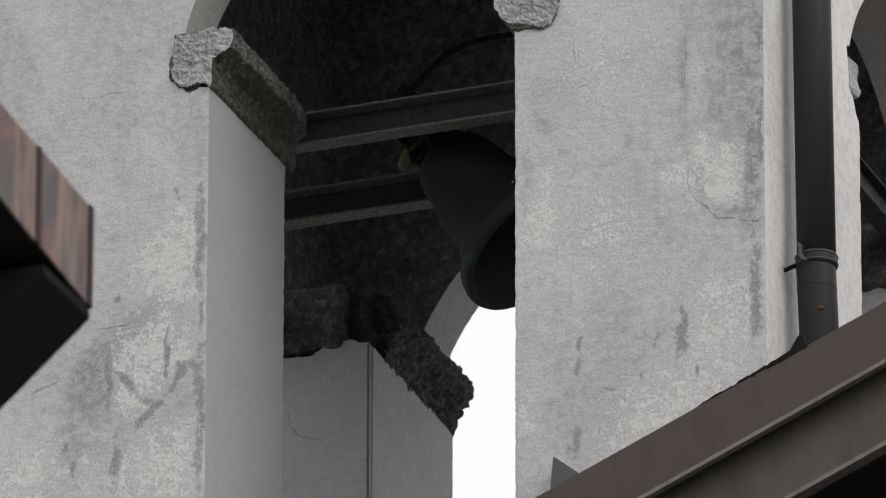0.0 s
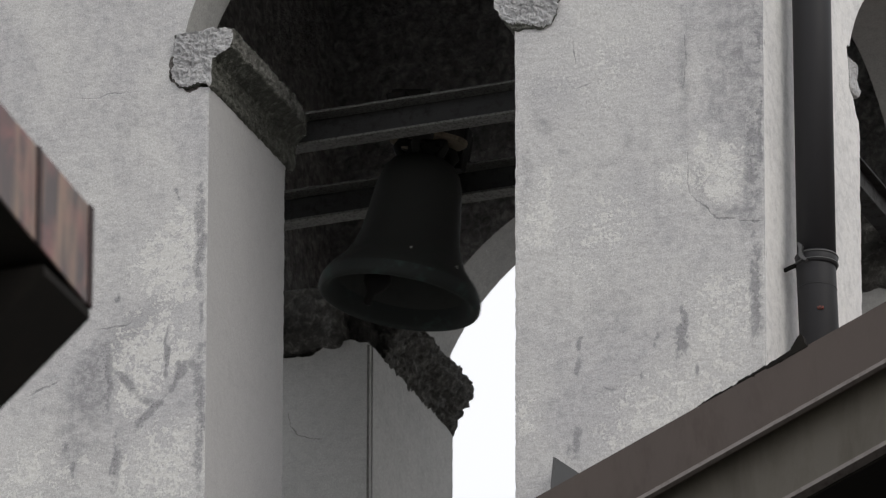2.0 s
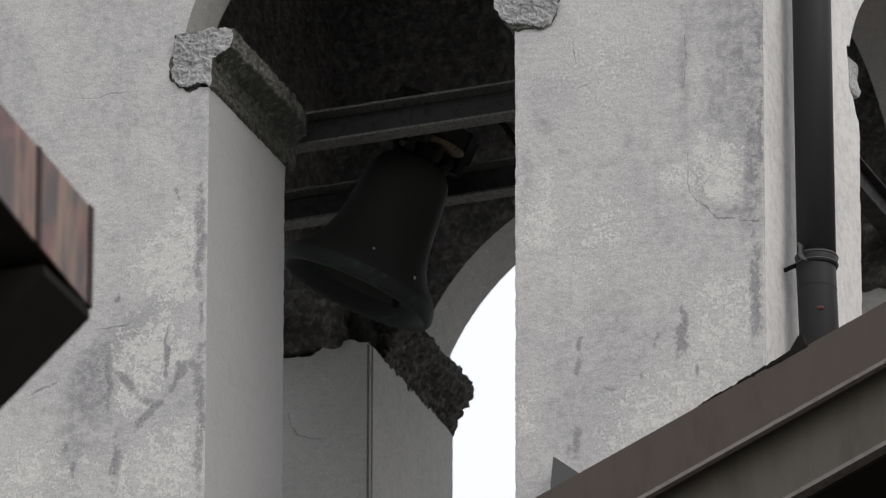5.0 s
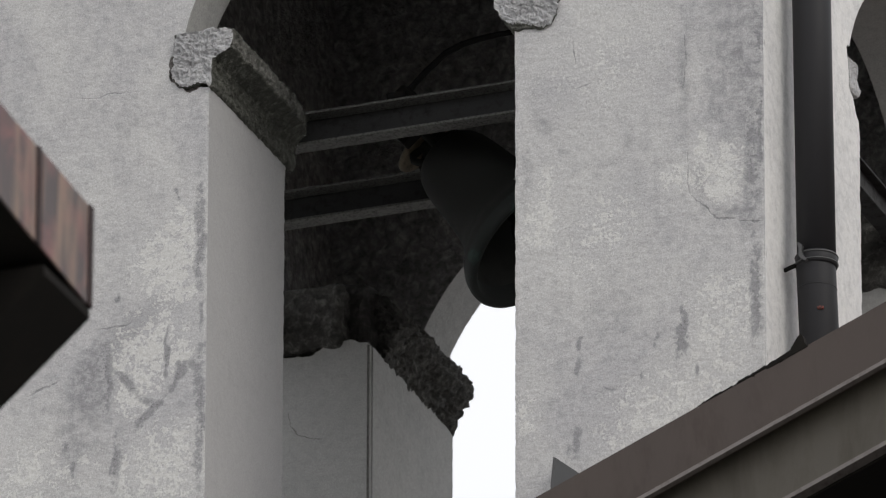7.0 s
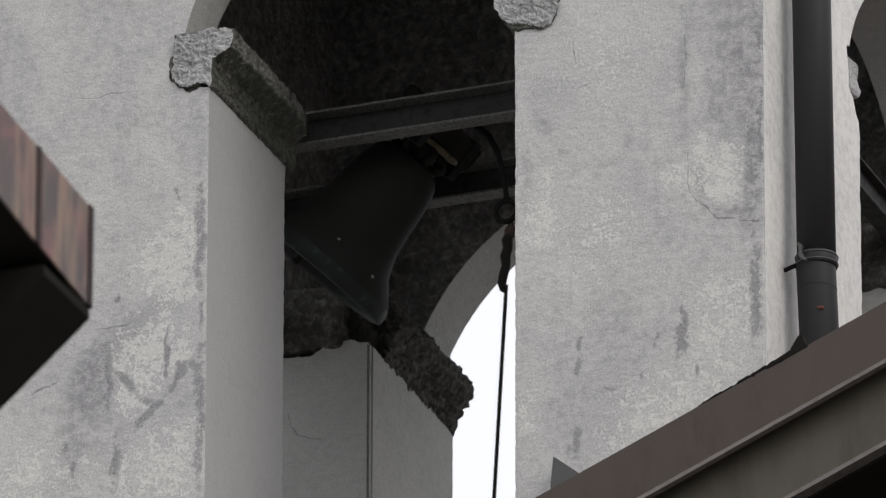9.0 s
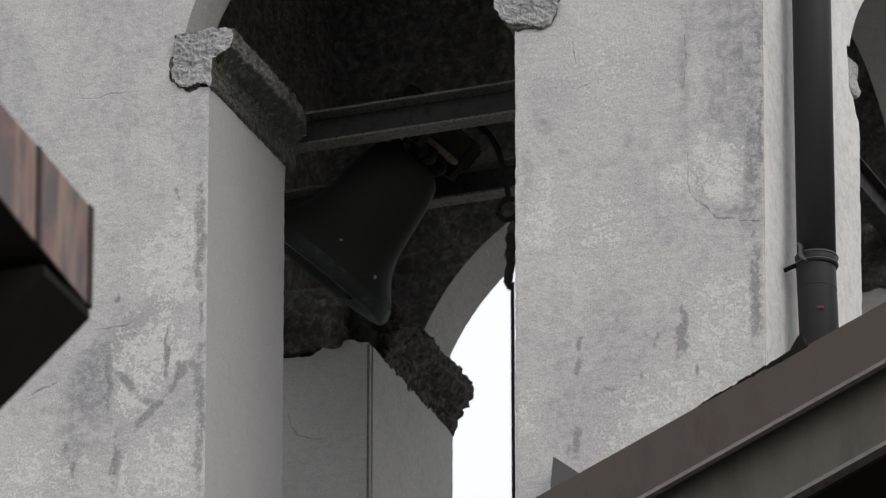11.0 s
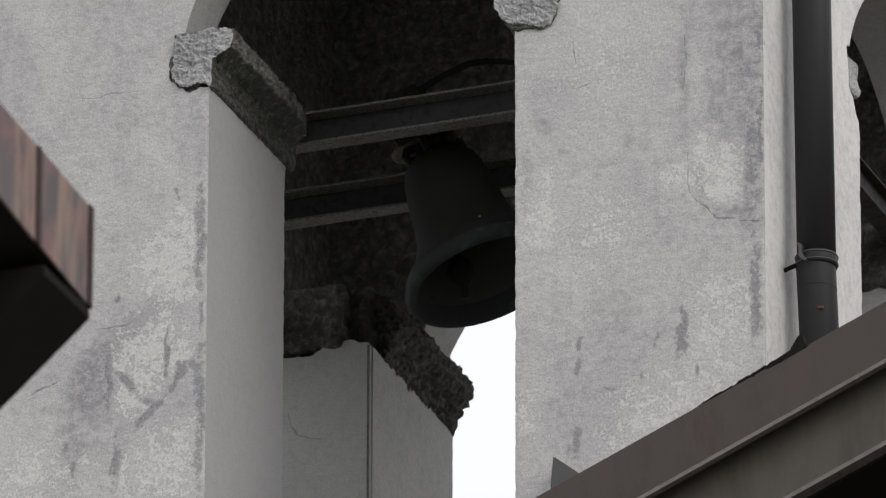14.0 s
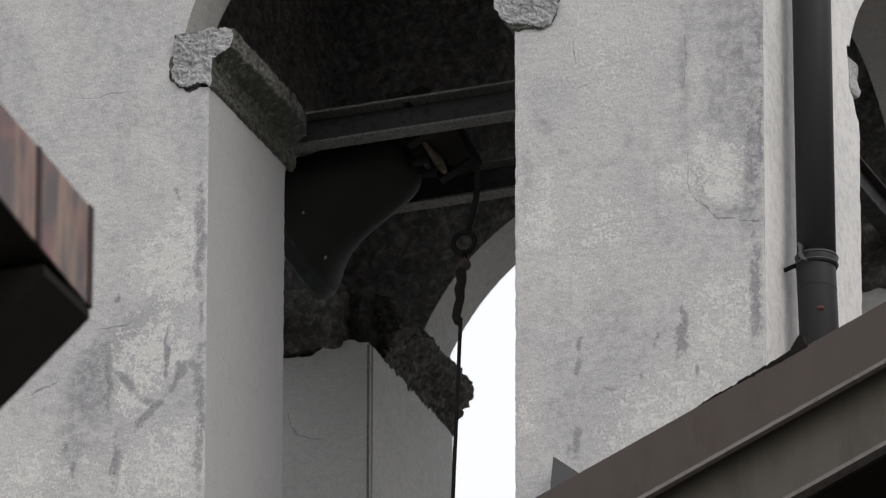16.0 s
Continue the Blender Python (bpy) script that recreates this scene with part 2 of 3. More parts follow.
PLASTER = plaster_material("weathered_plaster", (0.565, 0.555, 0.538), (0.41, 0.404, 0.417), (0.24, 0.238, 0.247), 0.95, front=True)
# smoother plaster, made darker to hold the jamb's shade
PLASTER_JAMB = plaster_material("smooth_shaded_jamb_plaster", (0.415, 0.412, 0.410), (0.355, 0.353, 0.352), (0.29, 0.288, 0.286), 0.4, (5, 4, 2))
# lighter copy of the plaster, with the east side's stronger light in it
PLASTER_SIDE = plaster_material("lit_side_plaster", (0.74, 0.73, 0.71), (0.58, 0.58, 0.582), (0.30, 0.30, 0.295), 0.8, (3, 1, 0.4))
# darker copy of the plaster: shade of back piers and soffits in its tone
PLASTER_IN = plaster_material("shade_toned_plaster", (0.41, 0.41, 0.396), (0.33, 0.33, 0.32), (0.23, 0.23, 0.22), 0.6, (7, 2, 5), marks=BACK_MARKS)
INNER = rock_material("dark_rough_masonry", (0.07, 0.069, 0.067), (0.27, 0.266, 0.258), (0.62, 0.61, 0.59), 36, 1.0)
# masonry coloured almost black for the shade in the recess over the piers
CORE = rock_material("recess_shade_core", (0.02, 0.0195, 0.018), (0.055, 0.052, 0.049), (0.14, 0.133, 0.125), 40, 1.0)
RUBBLE = rock_material("brown_rubble", (0.09, 0.078, 0.072), (0.27, 0.245, 0.23), (0.50, 0.47, 0.44), 70, 1.0)
IMPOST = rock_material("rough_concrete", (0.34, 0.335, 0.34), (0.55, 0.545, 0.55), (0.68, 0.675, 0.66), 60, 0.8)
# moss and the shade of sides and hollow share these dark tones
IMPOST_SIDE = rock_material("shaded_mossy_concrete", (0.045, 0.047, 0.038), (0.10, 0.101, 0.085), (0.25, 0.25, 0.22), 48, 1.0)
IMPOST_FILLET = rock_material("half_shaded_mossy_concrete", (0.05, 0.052, 0.044), (0.18, 0.178, 0.16), (0.38, 0.375, 0.345), 48, 1.0)
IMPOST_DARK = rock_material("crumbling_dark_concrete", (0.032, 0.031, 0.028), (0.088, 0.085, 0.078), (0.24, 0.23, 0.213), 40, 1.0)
STEEL = painted_material("grey_beam_paint", (0.034, 0.034, 0.034), (0.022, 0.020, 0.019), 0.7, 0.0, 30, (0.5, 0.7), 1.0, 0.25)
FLANGE = painted_material("flaking_flange_paint", (0.135, 0.135, 0.127), (0.04, 0.036, 0.032), 0.8, 0.0, 110, (0.46, 0.66), 1.0)
BRONZE = painted_material("dark_patinated_bronze", (0.0175, 0.0178, 0.0162), (0.0215, 0.0245, 0.0215), 0.72, 0.0, 12, (0.5, 0.75), 1.0, 0.1)
# bronze made lighter for the bell's inside, to offset the shade there
LIFTED_BRONZE = painted_material("lifted_inside_bronze", (0.036, 0.038, 0.035), (0.026, 0.027, 0.025), 0.9, 0.0, 10, (0.5, 0.75), 1.0, 0.1)
PATINA = painted_material("green_lip_patina", (0.0185, 0.021, 0.0195), (0.036, 0.056, 0.05), 0.68, 0.0, 16, (0.54, 0.70), 1.0, 0.15)
IRON = painted_material("black_iron", (0.009, 0.0085, 0.008), (0.016, 0.013, 0.011), 0.7, 0.0, 30, (0.5, 0.7), 1.0, 0.15)
WOOD = painted_material("pale_wood", (0.11, 0.087, 0.058), (0.055, 0.043, 0.03), 0.85, 0.0, 24, (0.5, 0.65))
ROPE = painted_material("dark_rope", (0.02, 0.0185, 0.017), (0.034, 0.031, 0.028), 0.95, 0.0, 90, (0.5, 0.7), 1.0, 0.1)
PIPE = painted_material("grey_downpipe", (0.020, 0.0195, 0.0215), (0.031, 0.030, 0.032), 0.55, 0.0, 9, (0.5, 0.8), 0.12, 0.3)
KNOT = painted_material("brown_cord", (0.06, 0.045, 0.04), (0.03, 0.024, 0.022), 0.9, 0.0, 90, (0.5, 0.7), 1.0, 0.1)
# paler metal that carries the verge edges' highlight in its colour
EDGE = painted_material("edge_glint_metal", (0.17, 0.15, 0.14), (0.09, 0.075, 0.066), 0.5, 0.2, 22, (0.5, 0.75), 1.0)
CLIP = painted_material("grey_clip", (0.08, 0.08, 0.08), (0.05, 0.045, 0.04), 0.5, 0.2, 40)
BROWN = painted_material("brown_sheet_metal", (0.066, 0.050, 0.042), (0.046, 0.034, 0.028), 0.42, 0.0, 7, (0.5, 0.75), 0.3, 0.32)
BOARD = painted_material("brown_painted_board", (0.074, 0.065, 0.050), (0.058, 0.050, 0.038), 0.55, 0.0, 9, (0.45, 0.75))
RUST = rust_material()
RUSTED = painted_material("dark_rusty_seam", (0.035, 0.022, 0.022), (0.07, 0.04, 0.038), 0.8, 0.0, 20)
# near-black timber; under the eave and verge it also carries their shade
NEAR_BLACK = painted_material("dark_timber", (0.011, 0.0098, 0.0085), (0.017, 0.0145, 0.0125), 0.9, 0.0, 12, (0.5, 0.7), 0.3, 0.15)
LICHEN = painted_material("pale_spot", (0.24, 0.24, 0.22), (0.135, 0.135, 0.127), 0.95)
REDMARK = painted_material("red_paint_mark", (0.26, 0.05, 0.035), (0.08, 0.04, 0.035), 0.6, 0.0, 160, (0.45, 0.55), 1.0)
TILE = painted_material("roof_sheet", (0.13, 0.10, 0.085), (0.09, 0.07, 0.06), 0.6)
EARTH = rock_material("ground_paving", (0.10, 0.10, 0.095), (0.16, 0.155, 0.145), (0.22, 0.21, 0.20), 3, 0.4)


# ---------------------------------------------------------------- mesh helpers
def finish(name, bm, mat, smooth=False):
    me = bpy.data.meshes.new(name)
    bmesh.ops.recalc_face_normals(bm, faces=bm.faces)
    for f in bm.faces:
        f.smooth = smooth
    bm.to_mesh(me)
    bm.free()
    for x in (mat if isinstance(mat, (list, tuple)) else [mat]):
        me.materials.append(x)
    return me


def thing(name, bm, mat, label, category, group="", kind="", smooth=False):
    return tagged(new(name, finish(name, bm, mat, smooth)), label, category, group, kind)


def holder(name, label, category, at=(0, 0, 0)):
    ob = tagged(new(name), label, category)
    ob.location = at
    return ob


def part(name, bm, mat, parent, label="", smooth=False):
    ob = new(name, finish(name, bm, mat, smooth))
    ob.parent = parent
    if label:
        tagged(ob, label)
    return ob


def add_box(bm, x0, x1, y0, y1, z0, z1, bevel=0.0):
    vs = [bm.verts.new((x, y, z)) for x in (x0, x1) for y in (y0, y1) for z in (z0, z1)]
    fs = [bm.faces.new([vs[i] for i in q]) for q in ((0, 1, 3, 2), (4, 6, 7, 5), (0, 4, 5, 1), (2, 3, 7, 6), (0, 2, 6, 4), (1, 5, 7, 3))]
    if bevel:
        es = list({e for f in fs for e in f.edges})
        bmesh.ops.bevel(bm, geom=es, offset=bevel, segments=2, affect="EDGES", profile=0.5)
    return bm


def box(x0, x1, y0, y1, z0, z1, bevel=0.0):
    return add_box(bmesh.new(), x0, x1, y0, y1, z0, z1, bevel)


def merge(bm, other):
    """Adds the faces of another mesh."""
    seen = {v: bm.verts.new(v.co) for v in other.verts}
    for f in other.faces:
        bm.faces.new([seen[v] for v in f.verts])
    bmesh.ops.recalc_face_normals(bm, faces=bm.faces)
    other.free()
    return bm


def rough_box(x0, x1, y0, y1, z0, z1, step=0.02, amp=0.012, round_=0.02, seed=0.0):
    """A block with a rounded, uneven, hacked surface."""
    bm = bmesh.new()
    sx, sy, sz = (max(2, int((b - a) / step)) for a, b in ((x0, x1), (y0, y1), (z0, z1)))
    grid = {}

    def vert(i, j, k):
        if (i, j, k) not in grid:
            p = Vector((x0 + (x1 - x0) * i / sx, y0 + (y1 - y0) * j / sy, z0 + (z1 - z0) * k / sz))
            c = Vector((min(max(p.x, x0 + round_), x1 - round_), min(max(p.y, y0 + round_), y1 - round_), min(max(p.z, z0 + round_), z1 - round_)))
            d = p - c
            if d.length > 1e-6:
                n = d.normalized()
                p = c + n * round_
            else:
                n = Vector((0, 0, 0))
            q = p * 9 + Vector((seed, seed * 2, seed))
            a = amp * (noise.noise(q) + 0.7 * noise.noise(q * 3.1) + 0.45 * noise.noise(q * 7.3))
            grid[(i, j, k)] = bm.verts.new(p + n * a)
        return grid[(i, j, k)]

    for i in range(sx):
        for j in range(sy):
            for k in (0, sz):
                bm.faces.new([vert(i, j, k), vert(i + 1, j, k), vert(i + 1, j + 1, k), vert(i, j + 1, k)])
    for i in range(sx):
        for k in range(sz):
            for j in (0, sy):
                bm.faces.new([vert(i, j, k), vert(i + 1, j, k), vert(i + 1, j, k + 1), vert(i, j, k + 1)])
    for j in range(sy):
        for k in range(sz):
            for i in (0, sx):
                bm.faces.new([vert(i, j, k), vert(i, j + 1, k), vert(i, j + 1, k + 1), vert(i, j, k + 1)])
    return bm


def extruded(outline, axis, a, b, mats=None):
    """A solid from an outline of (s, z) points, along x or y from a to b."""
    bm = bmesh.new()
    put = (lambda s, z, d: (s, d, z)) if axis == "y" else (lambda s, z, d: (d, s, z))
    lo = [bm.verts.new(put(s, z, a)) for s, z in outline]
    hi = [bm.verts.new(put(s, z, b)) for s, z in outline]
    bm.faces.new(lo)
    bm.faces.new(hi[::-1])
    for i in range(len(lo)):
        j = (i + 1) % len(lo)
        bm.faces.new([lo[i], lo[j], hi[j], hi[i]])
    return bm


def tube(points, radii, sides=14, cap=True, bm=None):
    """A round bar along a polyline."""
    bm = bm or bmesh.new()
    pts = [Vector(p) for p in points]
    rings = []
    side = None
    for i, p in enumerate(pts):
        d = (pts[min(i + 1, len(pts) - 1)] - pts[max(i - 1, 0)]).normalized()
        if side is None:
            side = d.cross(Vector((0.3, 1, 0.2))).normalized()
        side = (side - d * side.dot(d)).normalized()
        up = d.cross(side)
        r = radii[i] if isinstance(radii, (list, tuple)) else radii
        rings.append([bm.verts.new(p + r * (side * math.cos(t) + up * math.sin(t))) for t in (2 * math.pi * k / sides for k in range(sides))])
    for r0, r1 in zip(rings, rings[1:]):
        for k in range(sides):
            bm.faces.new([r0[k], r0[(k + 1) % sides], r1[(k + 1) % sides], r1[k]])
    if cap:
        bm.faces.new(rings[0][::-1])
        bm.faces.new(rings[-1])
    return bm


def torus(r, t, sides=28, ring=10, axis="y", bm=None, at=(0, 0, 0)):
    bm = bm or bmesh.new()
    rows = []
    for i in range(sides):
        a = 2 * math.pi * i / sides
        row = []
        for k in range(ring):
            b = 2 * math.pi * k / ring
            rr, h = r + t * math.cos(b), t * math.sin(b)
            p = {"y": (rr * math.cos(a), h, rr * math.sin(a)), "x": (h, rr * math.cos(a), rr * math.sin(a)), "z": (rr * math.cos(a), rr * math.sin(a), h)}[axis]
            row.append(bm.verts.new(Vector(p) + Vector(at)))
        rows.append(row)
    for i in range(sides):
        for k in range(ring):
            bm.faces.new([rows[i][k], rows[(i + 1) % sides][k], rows[(i + 1) % sides][(k + 1) % ring], rows[i][(k + 1) % ring]])
    return bm


def turned(profile, sides=56, bm=None):
    """A body of revolution about z from (radius, z) points."""
    bm = bm or bmesh.new()
    rows = [[bm.verts.new((r * math.cos(2 * math.pi * k / sides), r * math.sin(2 * math.pi * k / sides), z)) for k in range(sides)] for r, z in profile]
    for a, b in zip(rows, rows[1:]):
        for k in range(sides):
            bm.faces.new([a[k], a[(k + 1) % sides], b[(k + 1) % sides], b[k]])
    return bm


def rough_sweep(outline, y0, y1, step, amp, seed):
    """A stone with a moulded (x, z) outline run along y, hacked all over; end faces get slot 0, the rest slot 1."""
    pts = []
    for (a, b), (c, d) in zip(outline, outline[1:] + outline[:1]):
        k = max(1, int(math.hypot(c - a, d - b) / step))
        pts += [(a + (c - a) * i / k, b + (d - b) * i / k) for i in range(k)]
    mx, mz = sum(p[0] for p in pts) / len(pts), sum(p[1] for p in pts) / len(pts)
    bm = bmesh.new()

    def vert(x, y, z, n):
        q = Vector((x, y, z)) * 11 + Vector((seed, seed * 2, seed))
        a = amp * (0.6 * noise.noise(q) + 0.6 * noise.noise(q * 2.7) + 0.6 * noise.noise(q * 6.1) + 0.7 * noise.noise(q * 13.0) + 0.4 * noise.noise(q * 24.0))
        return bm.verts.new(Vector((x, y, z)) + n * a)

    ny = max(2, int((y1 - y0) / step))
    rows = [[vert(x, y0 + (y1 - y0) * j / ny, z, Vector((x - mx, 0, z - mz)).normalized()) for x, z in pts] for j in range(ny + 1)]
    count = len(pts)
    for r0, r1 in zip(rows, rows[1:]):
        for k in range(count):
            f = bm.faces.new([r0[k], r0[(k + 1) % count], r1[(k + 1) % count], r1[k]])
            f.material_index = 1
    for row, s in ((rows[0], -1), (rows[-1], 1)):
        last = row
        for g in (1 - 0.06 * i for i in range(1, 16)):
            ring = []
            for v in row:
                p = Vector((mx + (v.co.x - mx) * g, v.co.y, mz + (v.co.z - mz) * g))
                ring.append(vert(p.x, p.y, p.z, Vector((0, s * 1.1, 0))))
            for k in range(count):
                bm.faces.new([last[k], last[(k + 1) % count], ring[(k + 1) % count], ring[k]])
            last = ring
        bm.faces.new(last)
    return bm


def ragged(path, step, amp, seed):
    """A broken edge: the path cut into short steps, each pushed aside by coarse and fine noise."""
    out = []
    for (a, b), (c, d) in zip(path, path[1:]):
        k = max(1, int(math.hypot(c - a, d - b) / step))
        for i in range(k):
            x, z = a + (c - a) * i / k, b + (d - b) * i / k
            q = Vector((x * 30 + seed, z * 30, seed))
            out.append((x + amp * (noise.noise(q) + 0.8 * noise.noise(q * 2.9)), z + amp * (noise.noise(q + Vector((7, 3, 1))) + 0.8 * noise.noise(q * 3.3))))
    return out + [path[-1]]


def arris(bm, size=0.009):
    """Softens and chips the upright edges of a plastered solid."""
    bmesh.ops.recalc_face_normals(bm, faces=bm.faces)
    es = [e for e in bm.edges if len(e.link_faces) == 2 and e.calc_face_angle() > 1.2 and abs(e.verts[0].co.z - e.verts[1].co.z) > 0.4]
    corners = {(round(e.verts[0].co.x, 3), round(e.verts[0].co.y, 3)) for e in es}
    bmesh.ops.bevel(bm, geom=es, offset=size, segments=4, affect="EDGES", profile=0.9)
    long_ = [e for e in bm.edges if abs(e.verts[0].co.z - e.verts[1].co.z) > 0.4]
    bmesh.ops.subdivide_edges(bm, edges=long_, cuts=230, use_grid_fill=True)
    for v in bm.verts:
        for x, y in corners:
            dx, dy = v.co.x - x, v.co.y - y
            if abs(dx) < size * 0.93 and abs(dy) < size * 0.93:
                q = Vector((x, y, v.co.z)) * 26
                a = 0.0016 * noise.noise(q) + 0.0016 * noise.noise(q * 3.3) + 0.006 * max(0.0, noise.noise(q * 0.9) - 0.3)
                mid = Vector((sum(c[0] for c in corners) / len(corners) - x, sum(c[1] for c in corners) / len(corners) - y)).normalized()
                v.co.x += mid.x * (a + 0.0008)
                v.co.y += mid.y * (a + 0.0008)
                break
    return bm


# ---------------------------------------------------------------- the tower: main numbers
W, P = 0.923, 0.738                 # opening between the front piers, width of a pier
XL, XR = -P, W + P                  # outer faces, west and east
YB = 2.505                          # outer face at the back
T, T2 = 0.586, 0.831                # depth of the two front piers
X2 = -0.212                         # edge of the back pier
SP = 14.985                         # springing of the arches
ZI, ZT = 14.816, 14.975             # underside and top of the imposts
ZF, ZC = 12.6, 16.55                # belfry floor, ceiling
RING = 0.22                         # thickness of the arch walls


def arch_outline(s0, s1, a0, a1, lean, z_spring, z_top):
    """Wall over an arch: from s0 to s1, opening a0 to a1, the curve starting `lean` degrees off the upright."""
    half, mid = (a1 - a0) / 2, (a0 + a1) / 2
    r = half / math.cos(radians(lean))
    zc = z_spring - r * math.sin(radians(lean))
    pts = [(s0, z_spring), (a0, z_spring)]
    for i in range(1, 40):
        a = radians(180 - lean) - radians(180 - 2 * lean) * i / 40
        pts.append((mid + r * math.cos(a), zc + r * math.sin(a)))
    return pts + [(a1, z_spring), (s1, z_spring), (s1, z_top), (s0, z_top)]


def build_tower():
    ground = bmesh.new()
    bmesh.ops.create_grid(ground, x_segments=8, y_segments=8, size=1500)
    thing("ground", ground, EARTH, "grey paved ground round the tower", "ground", kind="structure")
    thing("tower_shaft", box(XL, XR, 0, YB, 0, ZF), PLASTER, "plastered tower shaft below the belfry", "tower", kind="structure")
    pier = lambda n, b, m, lab: thing(n, b, m, lab, "pier", kind="structure")
    # the plaster is broken away round the impost blocks
    cut1, cut2 = 14.778, 14.725
    edge = ragged([(-0.001, 14.806), (-0.032, 14.812), (-0.060, 14.797), (-0.088, 14.816), (-0.122, 14.846), (-0.124, 14.895), (-0.112, 14.94), (-0.104, SP)], 0.004, 0.006, 2.0)
    p1 = [(XL, cut1), (-0.001, cut1)] + edge + [(XL, SP)]
    bm1 = arris(box(XL, 0, 0, T, ZF, cut1))
    merge(bm1, extruded(p1, "y", 0, T))
    bm1.normal_update()
    # the jamb face takes the smoother copy with shade in its tone
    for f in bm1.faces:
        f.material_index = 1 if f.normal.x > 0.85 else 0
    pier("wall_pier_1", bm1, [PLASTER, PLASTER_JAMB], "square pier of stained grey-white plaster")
    hole = rough_box(-0.145, -0.030, 0.004, T - 0.05, 14.780, SP - 0.002, 0.006, 0.007, 0.01, 41.0)
    pier("wall_core_3", hole, RUBBLE, "dark rubble bared in the broken plaster")
    p2 = [(0, cut2), (T2, cut2)] + ragged([(T2, 14.74), (T2 - 0.010, 14.775), (T2 - 0.035, 14.80), (T2 - 0.055, 14.835), (T2 - 0.098, 14.86), (T2 - 0.092, 14.90), (T2 - 0.10, 14.94), (T2 - 0.112, 14.97), (T2 - 0.10, SP)], 0.006, 0.005, 6.0) + [(0, SP)]
    bm2 = arris(box(W, XR, 0, T2, ZF, cut2))
    merge(bm2, extruded(p2, "x", W, XR))
    bm2.normal_update()
    # faces turned east take the lighter, light-toned copy
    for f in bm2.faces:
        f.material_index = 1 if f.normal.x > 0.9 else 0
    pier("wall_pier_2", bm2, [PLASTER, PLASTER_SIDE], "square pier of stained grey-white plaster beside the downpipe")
    top3 = ZI - 0.040
    lip = ragged([(X2 - 0.004, top3 - 0.004), (X2 - 0.06, top3 + 0.010), (X2 - 0.14, top3 + 0.004), (X2 - 0.18, top3 - 0.020), (X2 - 0.34, top3 - 0.012), (XL, top3)], 0.008, 0.006, 9.0)
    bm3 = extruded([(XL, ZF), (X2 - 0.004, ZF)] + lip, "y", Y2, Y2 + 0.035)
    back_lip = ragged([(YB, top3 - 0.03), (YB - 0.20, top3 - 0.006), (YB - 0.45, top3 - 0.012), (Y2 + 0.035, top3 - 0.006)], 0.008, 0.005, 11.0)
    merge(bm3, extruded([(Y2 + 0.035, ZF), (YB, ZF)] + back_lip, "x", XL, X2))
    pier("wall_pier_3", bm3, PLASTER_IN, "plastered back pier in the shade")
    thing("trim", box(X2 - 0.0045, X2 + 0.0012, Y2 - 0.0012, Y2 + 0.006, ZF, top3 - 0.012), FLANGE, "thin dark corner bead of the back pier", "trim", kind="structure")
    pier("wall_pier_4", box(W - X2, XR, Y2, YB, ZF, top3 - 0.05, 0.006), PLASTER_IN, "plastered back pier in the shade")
    pier("wall_core_1", rough_box(XL + 0.05, X2 - 0.03, Y2 + 0.05, YB - 0.03, top3 - 0.02, SP + 0.02, 0.02, 0.02, 0.03, 31.0), CORE, "broken masonry core of the pier, recess shade in its tone")
    pier("wall_core_2", rough_box(W - X2 + 0.03, XR - 0.03, Y2 + 0.05, YB - 0.03, top3 - 0.07, SP + 0.02, 0.02, 0.02, 0.03, 35.0), CORE, "broken masonry core of the pier, recess shade in its tone")
    wall = lambda n, b, lab, mats: thing(n, b, mats, lab, "wall", kind="structure")

    def faced(bm, axis, outer, inside):
        """Outside face of plaster, arch soffit of its shade-toned copy, inner face of dark masonry."""
        bm.normal_update()
        bmesh.ops.recalc_face_normals(bm, faces=bm.faces)
        k = 1 if axis == "y" else 0
        for f in bm.faces:
            c = f.calc_center_median()
            if abs(abs(f.normal[k]) - 1) < 1e-3:
                f.material_index = 1 if abs(c[k] - inside) < 1e-3 else 0
            else:
                f.material_index = 2
        return bm

    sp = SP
    fr = faced(extruded(arch_outline(XL, XR, -0.076, W + 0.076, 12, sp, ZC), "y", 0, 0.175), "y", 0, 0.175)
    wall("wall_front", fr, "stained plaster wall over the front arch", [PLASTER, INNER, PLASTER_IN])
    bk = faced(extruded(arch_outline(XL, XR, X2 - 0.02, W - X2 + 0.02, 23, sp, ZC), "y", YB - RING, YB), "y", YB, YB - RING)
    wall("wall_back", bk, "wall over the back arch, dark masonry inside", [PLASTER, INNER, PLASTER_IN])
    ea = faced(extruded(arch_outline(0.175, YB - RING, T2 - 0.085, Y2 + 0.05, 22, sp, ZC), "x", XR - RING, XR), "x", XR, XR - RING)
    wall("wall_east", ea, "plaster wall over the side arch, its stronger light put into the tone", [PLASTER_SIDE, INNER, PLASTER_IN])
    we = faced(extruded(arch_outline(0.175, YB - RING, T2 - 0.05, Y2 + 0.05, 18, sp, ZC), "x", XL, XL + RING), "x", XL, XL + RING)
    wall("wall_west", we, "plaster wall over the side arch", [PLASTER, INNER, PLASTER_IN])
    thing("ceiling", box(XL + RING, XR - RING, RING, YB - RING, ZC - 0.12, ZC), INNER, "dark rough masonry ceiling of the belfry", "ceiling", kind="structure")
    thing("tower_roof", extruded([(XL - 0.25, ZC), (XR + 0.25, ZC), (W / 2, ZC + 0.8)], "y", -0.25, YB + 0.25), TILE, "low pitched tower roof", "roof", kind="structure")


